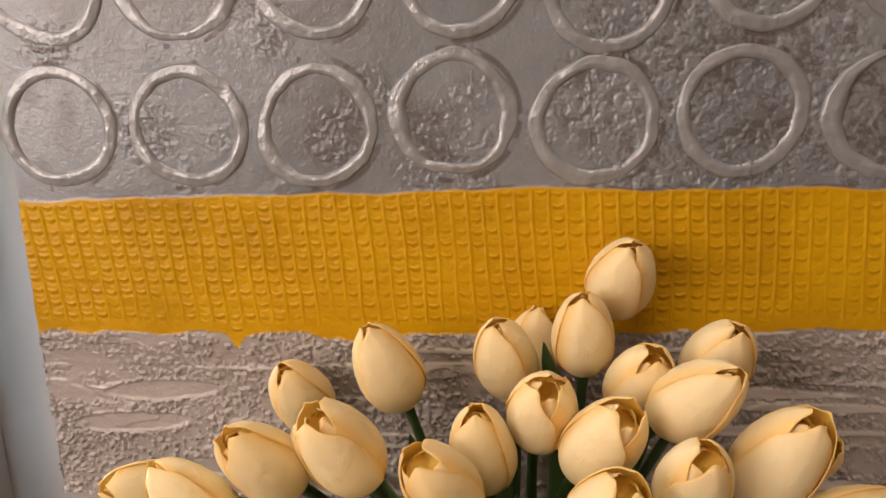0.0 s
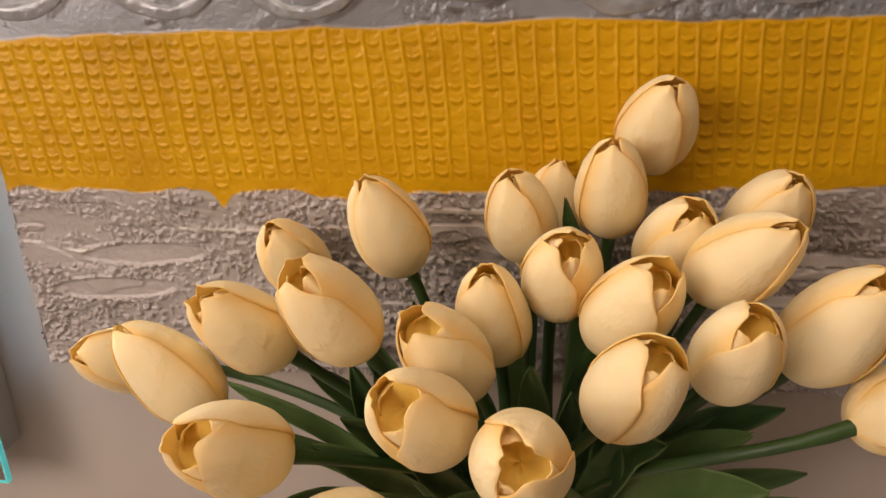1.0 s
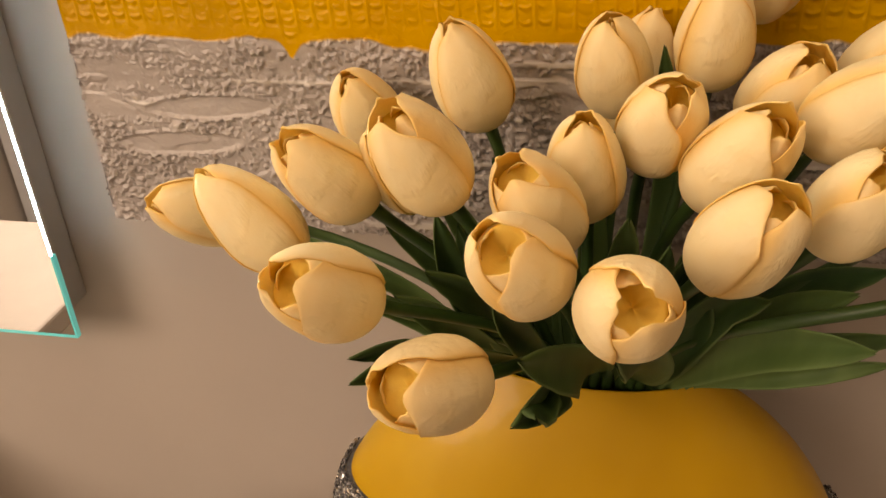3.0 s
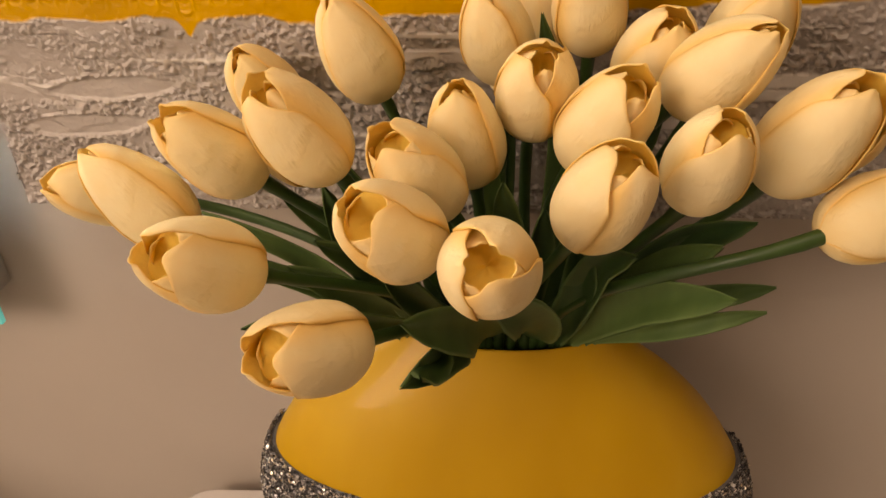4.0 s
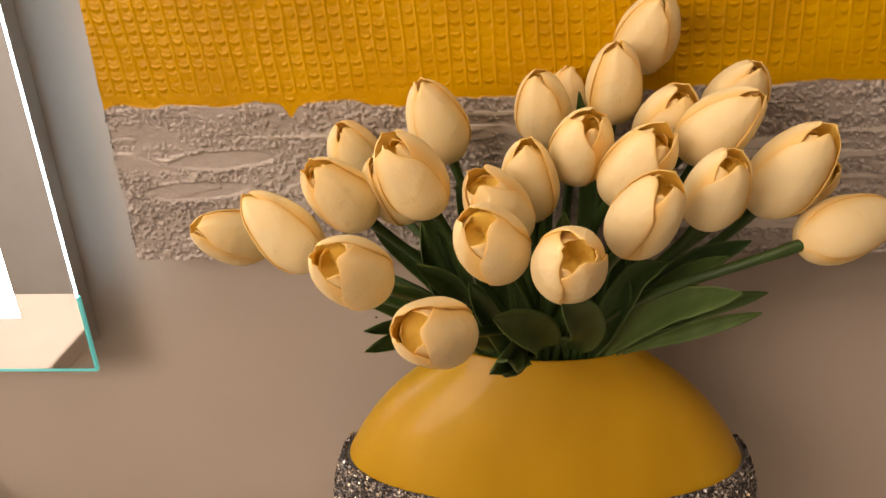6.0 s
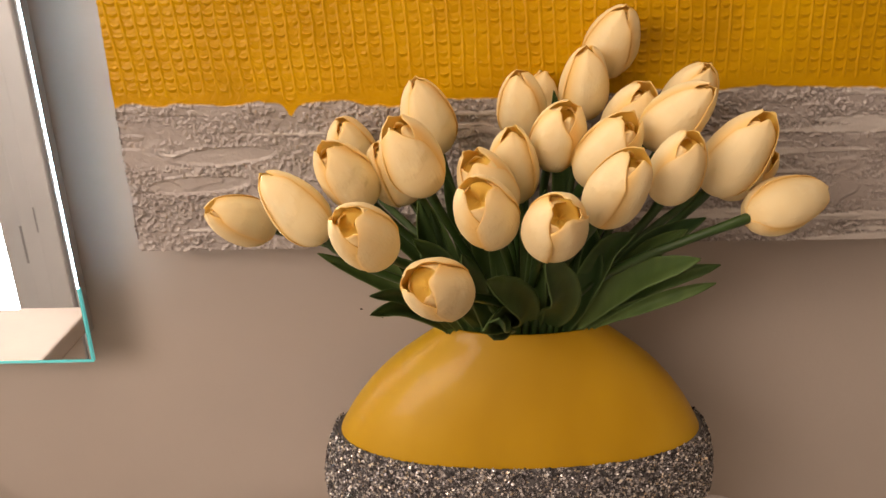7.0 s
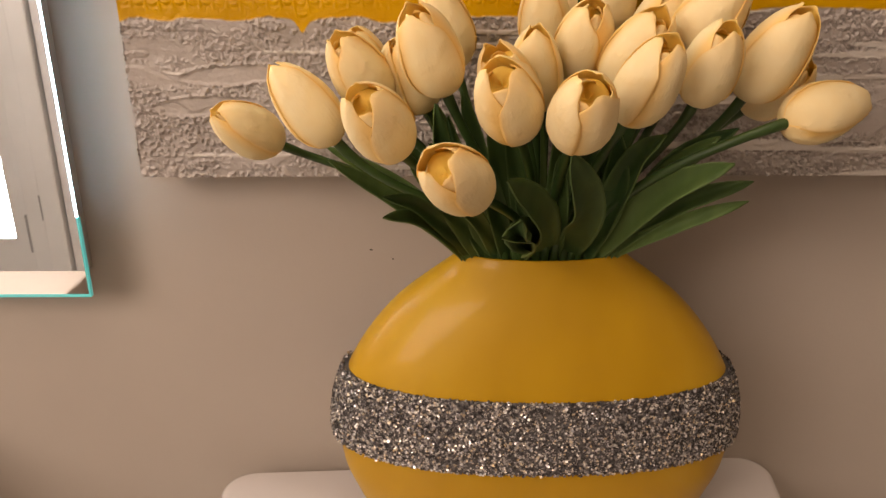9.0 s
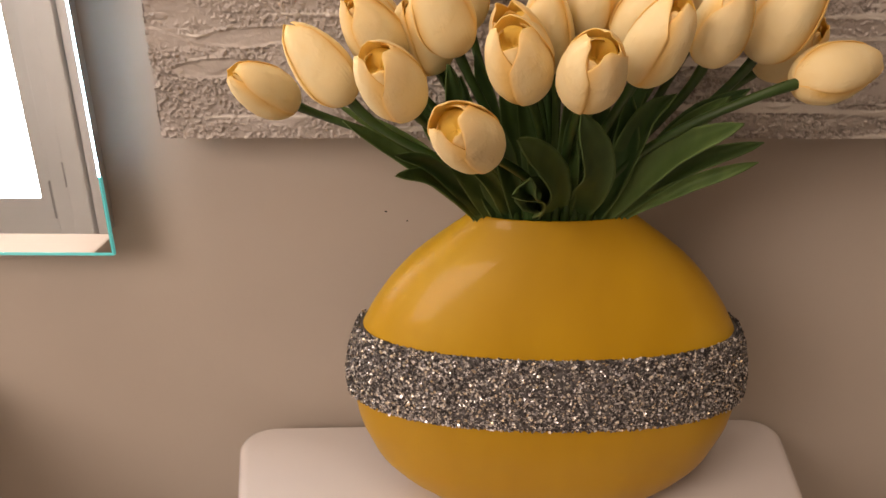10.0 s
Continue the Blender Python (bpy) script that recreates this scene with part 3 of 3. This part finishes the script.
CORE.materials.append(PETAL)


def bud_set(k, opening, hand):
    """Petals of a bud, the first facing ahead: three outer ones and three smaller inner ones."""
    key = (k, opening, hand)
    if key not in BUD_SETS:
        r = np.random.RandomState(300 + k)
        BUD_SETS[key] = []
        for n in range(3):
            wide = opening * (1.0 if n else 0.75)
            BUD_SETS[key].append(petal_mesh(r, radians(120 * n + r.uniform(-7, 7)), 76, wide, 1.02 - 0.08 * (n == 0) * opening + r.uniform(-0.03, 0.01), hand, r.uniform(0.07, 0.14) + 0.24 * opening))
        for n in range(3):
            BUD_SETS[key].append(petal_mesh(r, radians(60 + 120 * n + r.uniform(-9, 9)), 52, opening * (0.8, 0.45, 0.8)[n], 0.985 - (0.14, 0.22, 0.10)[n] * opening + r.uniform(-0.04, 0.0), hand, 0.08, True))
    return BUD_SETS[key]


def tube(points, radii, segs=10):
    pts = [Vector(p) for p in points]
    rows = []
    side = Vector((0.3, -1, 0.2)).normalized()
    for k, p in enumerate(pts):
        d = (pts[min(k + 1, len(pts) - 1)] - pts[max(k - 1, 0)]).normalized()
        side = (side - d * side.dot(d)).normalized()
        up = d.cross(side)
        rows.append([p + (side * math.cos(a) + up * math.sin(a)) * radii[k] for a in [2 * math.pi * j / segs for j in range(segs)]])
    return np.array([[tuple(q) for q in row] for row in rows])


def bezier(p0, p1, p2, p3, n):
    out = []
    for k in range(n):
        t = k / (n - 1)
        out.append(p0 * (1 - t) ** 3 + p1 * 3 * t * (1 - t) ** 2 + p2 * 3 * t * t * (1 - t) + p3 * t**3)
    return out


def foot_for(x, y):
    """Where a stem passes the vase's mouth, leaning towards x, y."""
    dx, dy = x - VX, y - VY
    n = max(math.hypot(dx / 0.036, dy / 0.013), 1e-6)
    f = min(1.0, n) / n
    return Vector((VX + dx * f, VY + dy * f, 0.994))


def tulip(tip, base, turn=0, kind=0, opening=0.0, fat=0.97, hand=1):
    """A foam tulip: the bud from base to tip, and a stem that runs down into the vase."""
    tip, base = Vector(tip), Vector(base)
    axis = tip - base
    size = axis.length
    ob = thing("tulip", "artificial cream-yellow foam tulip on a green stem in the vase", "flower", tuple(base), "tulips in the vase")
    rot = axis.to_track_quat("Z", "Y").to_matrix().to_4x4()
    front = rot.inverted().to_3x3() @ (Vector((0.0, 0.08, 1.22)) - base)
    rot = rot @ Matrix.Rotation(math.atan2(front.y, front.x) + radians(turn), 4, "Z")
    m = Matrix.Translation(base) @ rot @ Matrix.Diagonal((size * fat, size * fat, size, 1))
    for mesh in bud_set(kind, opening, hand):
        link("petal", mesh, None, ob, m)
    link("bud_core", CORE, None, ob, m, "yellow filler cup added to brighten the inside of the bud")
    f = foot_for(base.x, base.y)
    d = axis.normalized()
    drop = Vector((f.x * 0.6 + VX * 0.4, f.y * 0.6 + VY * 0.4, 0.90))
    reach = (base - f).length
    path = bezier(base + d * 0.003, base - d * reach * 0.35, f + Vector((0, 0, reach * 0.3)), f, 16) + [drop]
    link("stem", grid_mesh("stem", tube(path, [0.0028] * 2 + [0.0024] * 15), wrap=True), STEM, ob)
    return ob


def leaf(ob, foot, mid, tip, width, twist=0.0, fold=0.25, twist_end=None):
    """A long foam leaf from the vase's mouth through mid to its tip, folded along its rib, with thickness."""
    p0, p3, pm = Vector((foot[0], max(foot[1], 0.436), 0.984)), Vector(tip), Vector(mid)
    rim = Vector((p0.x + 0.22 * (pm.x - p0.x), 0.429, 1.003))
    knots = [p0 * 2 - rim, p0, rim, pm, p3, p3 * 2 - pm]
    reach = np.cumsum([0.0] + [(knots[k + 1] - knots[k]).length for k in (1, 2, 3)])
    n, w = 19, 13
    twist_end = twist if twist_end is None else twist_end
    rows_out = []
    for row in range(n):
        t = row / (n - 1)
        at = t * reach[-1]
        k = int(min(2, np.searchsorted(reach, at, "right") - 1))
        h = (at - reach[k]) / (reach[k + 1] - reach[k])
        a0, a1, a2, a3 = knots[k:k + 4]
        p = (a1 * 2 + (a2 - a0) * h + (a0 * 2 - a1 * 5 + a2 * 4 - a3) * h**2 + (a1 * 3 - a0 - a2 * 3 + a3) * h**3) * 0.5
        d = ((a2 - a0) + (a0 * 2 - a1 * 5 + a2 * 4 - a3) * 2 * h + (a1 * 3 - a0 - a2 * 3 + a3) * 3 * h**2).normalized()
        view = Vector((0, -0.85, 0.5))
        side = d.cross(view).normalized()
        a = radians(twist * (1 - t) + twist_end * t)
        face = side.cross(d).normalized()
        s2 = side * math.cos(a) + face * math.sin(a)
        f2 = face * math.cos(a) - side * math.sin(a)
        half = width * 0.5 * float(np.interp(t, [0, 0.15, 0.35, 0.58, 0.78, 0.90, 0.97, 1], [0.45, 0.62, 0.90, 1.0, 0.90, 0.62, 0.30, 0.06]))
        ro, ri = [], []
        for j in range(w):
            u = -1 + 2 * j / (w - 1)
            dish = fold * half * (u * u)
            q = p + s2 * half * u + f2 * dish + f2 * 0.0008 * math.sin(7 * t + 3 * u)
            ro.append(q + f2 * 0.0005)
            ri.append(q - f2 * 0.0005)
        rows_out.append(ro + ri[::-1])
    pos = np.array([[tuple(q) for q in row] for row in rows_out])
    pale = np.abs(np.linspace(-1, 1, w)) ** 8
    tone = np.ones((n, 2 * w, 4)) * np.concatenate([pale, pale[::-1]])[None, :, None]
    return link("leaf", grid_mesh("leaf", pos, tone=tone, wrap=True), LEAF, ob)


t1 = tulip((-0.1375, 0.4024, 1.0886), (-0.1142, 0.4376, 1.0649), 35, 0, 0.00, 0.958, -1)
t2 = tulip((-0.1006, 0.3776, 1.1155), (-0.0741, 0.3851, 1.0774), -35, 1, 0.05, 0.966, 1)
t3 = tulip((-0.0715, 0.3780, 1.1275), (-0.0530, 0.4047, 1.0921), 15, 2, 0.30, 0.963, -1)
t4 = tulip((-0.0704, 0.4482, 1.1247), (-0.0639, 0.4788, 1.0858), 20, 3, 0.00, 0.971, -1)
t5 = tulip((-0.0567, 0.3246, 1.1108), (-0.0433, 0.3600, 1.0801), 12, 4, 0.55, 0.962, -1)
t6 = tulip((-0.0263, 0.3117, 1.0856), (-0.0074, 0.3497, 1.0617), 5, 5, 0.60, 0.967, -1)
t7 = tulip((-0.0362, 0.3733, 1.1412), (-0.0213, 0.3964, 1.0999), -32, 0, 0.28, 0.982, 1)
t7b = tulip((-0.0459, 0.3921, 1.1238), (-0.0330, 0.4248, 1.0884), 0, 1, 0.00, 0.969, 1)
t8 = tulip((-0.0280, 0.4402, 1.1482), (-0.0151, 0.4602, 1.1033), 26, 2, 0.00, 0.996, -1)
t9 = tulip((-0.0008, 0.3358, 1.1192), (0.0125, 0.3695, 1.0852), 28, 3, 0.55, 0.972, -1)
t10 = tulip((0.0006, 0.3759, 1.1234), (0.0170, 0.4001, 1.0840), -12, 4, 0.50, 0.965, 1)
t11 = tulip((0.0213, 0.3997, 1.1295), (0.0257, 0.4189, 1.0864), 12, 5, 0.12, 0.966, -1)
t12 = tulip((0.0506, 0.4000, 1.1406), (0.0460, 0.4322, 1.1035), -32, 0, 0.30, 0.970, 1)
t13 = tulip((0.0290, 0.4386, 1.1516), (0.0355, 0.4645, 1.1104), -32, 1, 0.00, 0.968, 1)
t14 = tulip((0.0479, 0.4784, 1.1448), (0.0373, 0.4710, 1.0967), 10, 2, 0.00, 0.968, 1)
t15 = tulip((0.0654, 0.4377, 1.1648), (0.0682, 0.4607, 1.1226), 0, 3, 0.00, 0.956, 1)
t16 = tulip((0.0874, 0.4500, 1.1829), (0.0829, 0.4845, 1.1451), -25, 4, 0.00, 0.990, 1)
t17 = tulip((0.0922, 0.4171, 1.1466), (0.0874, 0.4486, 1.1082), 45, 5, 0.20, 0.971, -1)
t18 = tulip((0.0799, 0.3871, 1.1377), (0.0623, 0.4103, 1.0982), -22, 0, 0.40, 0.968, 1)
t19 = tulip((0.0752, 0.3511, 1.1287), (0.0626, 0.3751, 1.0894), -52, 1, 0.40, 0.974, 1)
t20 = tulip((0.1253, 0.4224, 1.1560), (0.1197, 0.4536, 1.1172), 45, 2, 0.00, 0.968, -1)
t21 = tulip((0.1171, 0.3894, 1.1519), (0.0957, 0.4171, 1.1175), 22, 3, 0.00, 0.972, -1)
t22 = tulip((0.1020, 0.3633, 1.1339), (0.0989, 0.3892, 1.0959), 42, 4, 0.40, 0.957, -1)
t23 = tulip((0.1425, 0.3802, 1.1392), (0.1265, 0.4020, 1.0954), 40, 5, 0.25, 0.988, -1)
t24 = tulip((0.1628, 0.4147, 1.1103), (0.1492, 0.4531, 1.0815), 0, 0, 0.20, 0.970, 1)
t25 = tulip((0.1850, 0.3985, 1.0955), (0.1395, 0.3800, 1.0870), -12, 1, 0.00, 0.967, 1)
t26 = tulip((0.0360, 0.3172, 1.1153), (0.0360, 0.3567, 1.0854), 58, 2, 0.50, 0.973, 1)
# leaves, each with the tulip whose stem it grows on
leaf(t1, (0.000, 0.440, 0.990), (-0.040, 0.424, 1.040), (-0.086, 0.420, 1.068), 0.009, 15)
leaf(t2, (-0.002, 0.434, 0.993), (-0.044, 0.420, 1.033), (-0.080, 0.395, 1.066), 0.009, -10)
leaf(t6, (-0.006, 0.424, 0.996), (-0.034, 0.386, 1.036), (-0.050, 0.356, 1.049), 0.010, -12)
leaf(t5, (-0.002, 0.424, 0.996), (-0.033, 0.386, 1.043), (-0.050, 0.358, 1.058), 0.009, 28, 0.3, 5)
leaf(t5, (0.002, 0.426, 0.994), (-0.022, 0.400, 1.044), (-0.039, 0.382, 1.068), 0.013, 5)
leaf(t3, (0.008, 0.430, 0.992), (-0.012, 0.405, 1.052), (-0.029, 0.387, 1.076), 0.014, 18)
leaf(t3, (0.008, 0.438, 0.990), (-0.022, 0.428, 1.045), (-0.052, 0.420, 1.078), 0.013, 0)
leaf(t7, (0.006, 0.436, 0.990), (-0.020, 0.412, 1.050), (-0.026, 0.395, 1.094), 0.012, -25)
leaf(t7b, (0.010, 0.440, 0.990), (-0.012, 0.420, 1.048), (-0.020, 0.405, 1.086), 0.011, 30)
leaf(t6, (0.010, 0.424, 0.994), (-0.006, 0.392, 1.036), (-0.026, 0.362, 1.062), 0.009, 10)
leaf(t9, (0.016, 0.426, 0.992), (0.004, 0.402, 1.040), (-0.004, 0.380, 1.070), 0.013, -10)
leaf(t6, (0.035, 0.421, 0.994), (0.028, 0.390, 1.036), (0.007, 0.353, 1.067), 0.020, 0, 0.3, -10)
leaf(t6, (0.026, 0.421, 0.993), (0.014, 0.384, 1.026), (0.013, 0.346, 1.050), 0.014, -25, 0.5, 20)
leaf(t9, (0.028, 0.430, 0.996), (0.019, 0.386, 1.030), (0.005, 0.352, 1.040), 0.015, 15, 0.5)
leaf(t26, (0.048, 0.422, 0.993), (0.050, 0.390, 1.040), (0.036, 0.356, 1.078), 0.019, 4)
leaf(t26, (0.041, 0.424, 0.992), (0.040, 0.408, 1.034), (0.036, 0.392, 1.070), 0.011, 40)
leaf(t12, (0.036, 0.436, 0.990), (0.040, 0.420, 1.050), (0.038, 0.384, 1.102), 0.013, 10)
leaf(t19, (0.056, 0.424, 0.992), (0.067, 0.408, 1.040), (0.066, 0.396, 1.078), 0.015, 25)
leaf(t19, (0.044, 0.430, 0.990), (0.050, 0.412, 1.050), (0.052, 0.385, 1.092), 0.011, -20)
leaf(t22, (0.056, 0.430, 0.990), (0.072, 0.398, 1.058), (0.081, 0.370, 1.084), 0.015, 20, 0.6)
leaf(t22, (0.057, 0.421, 0.994), (0.087, 0.396, 1.046), (0.113, 0.366, 1.071), 0.016, 8, 0.25)
leaf(t23, (0.062, 0.421, 0.994), (0.100, 0.408, 1.037), (0.137, 0.400, 1.053), 0.0115, 0)
leaf(t24, (0.068, 0.422, 0.995), (0.102, 0.406, 1.028), (0.135, 0.398, 1.043), 0.009, -12)
leaf(t25, (0.060, 0.434, 0.990), (0.092, 0.408, 1.050), (0.111, 0.384, 1.080), 0.014, 25)
leaf(t21, (0.062, 0.440, 0.990), (0.098, 0.418, 1.054), (0.125, 0.398, 1.081), 0.014, 5)
leaf(t15, (0.046, 0.452, 0.990), (0.060, 0.470, 1.075), (0.0495, 0.446, 1.140), 0.012, 10)
leaf(t11, (0.024, 0.444, 0.990), (0.020, 0.434, 1.045), (0.012, 0.412, 1.085), 0.013, 20)
leaf(t18, (0.048, 0.444, 0.990), (0.064, 0.434, 1.045), (0.080, 0.422, 1.085), 0.014, -20)
leaf(t8, (0.016, 0.450, 0.990), (0.000, 0.450, 1.045), (-0.012, 0.450, 1.092), 0.012, 0)
leaf(t10, (0.020, 0.446, 0.990), (0.010, 0.438, 1.048), (0.004, 0.425, 1.095), 0.013, 15)
leaf(t17, (0.052, 0.448, 0.990), (0.072, 0.442, 1.055), (0.096, 0.440, 1.100), 0.014, 0)
leaf(t13, (0.030, 0.450, 0.990), (0.030, 0.450, 1.050), (0.022, 0.446, 1.105), 0.013, -15)
leaf(t4, (0.006, 0.446, 0.990), (-0.012, 0.434, 1.050), (-0.034, 0.424, 1.098), 0.012, 10)

# two dark nicks in the wall's paint
for nx, nz, nr in ((-0.073, 0.971, 0.0008), (-0.058, 0.964, 0.0006)):
    nick = bmesh.new()
    bmesh.ops.create_icosphere(nick, subdivisions=2, radius=nr, matrix=Matrix.Translation((nx, WALL_Y, nz)) @ Matrix.Diagonal((1.3, 0.25, 0.8, 1)))
    tagged(part("paint_nick", nick, DARK), "tiny dark chip in the painted wall", "wall chip")
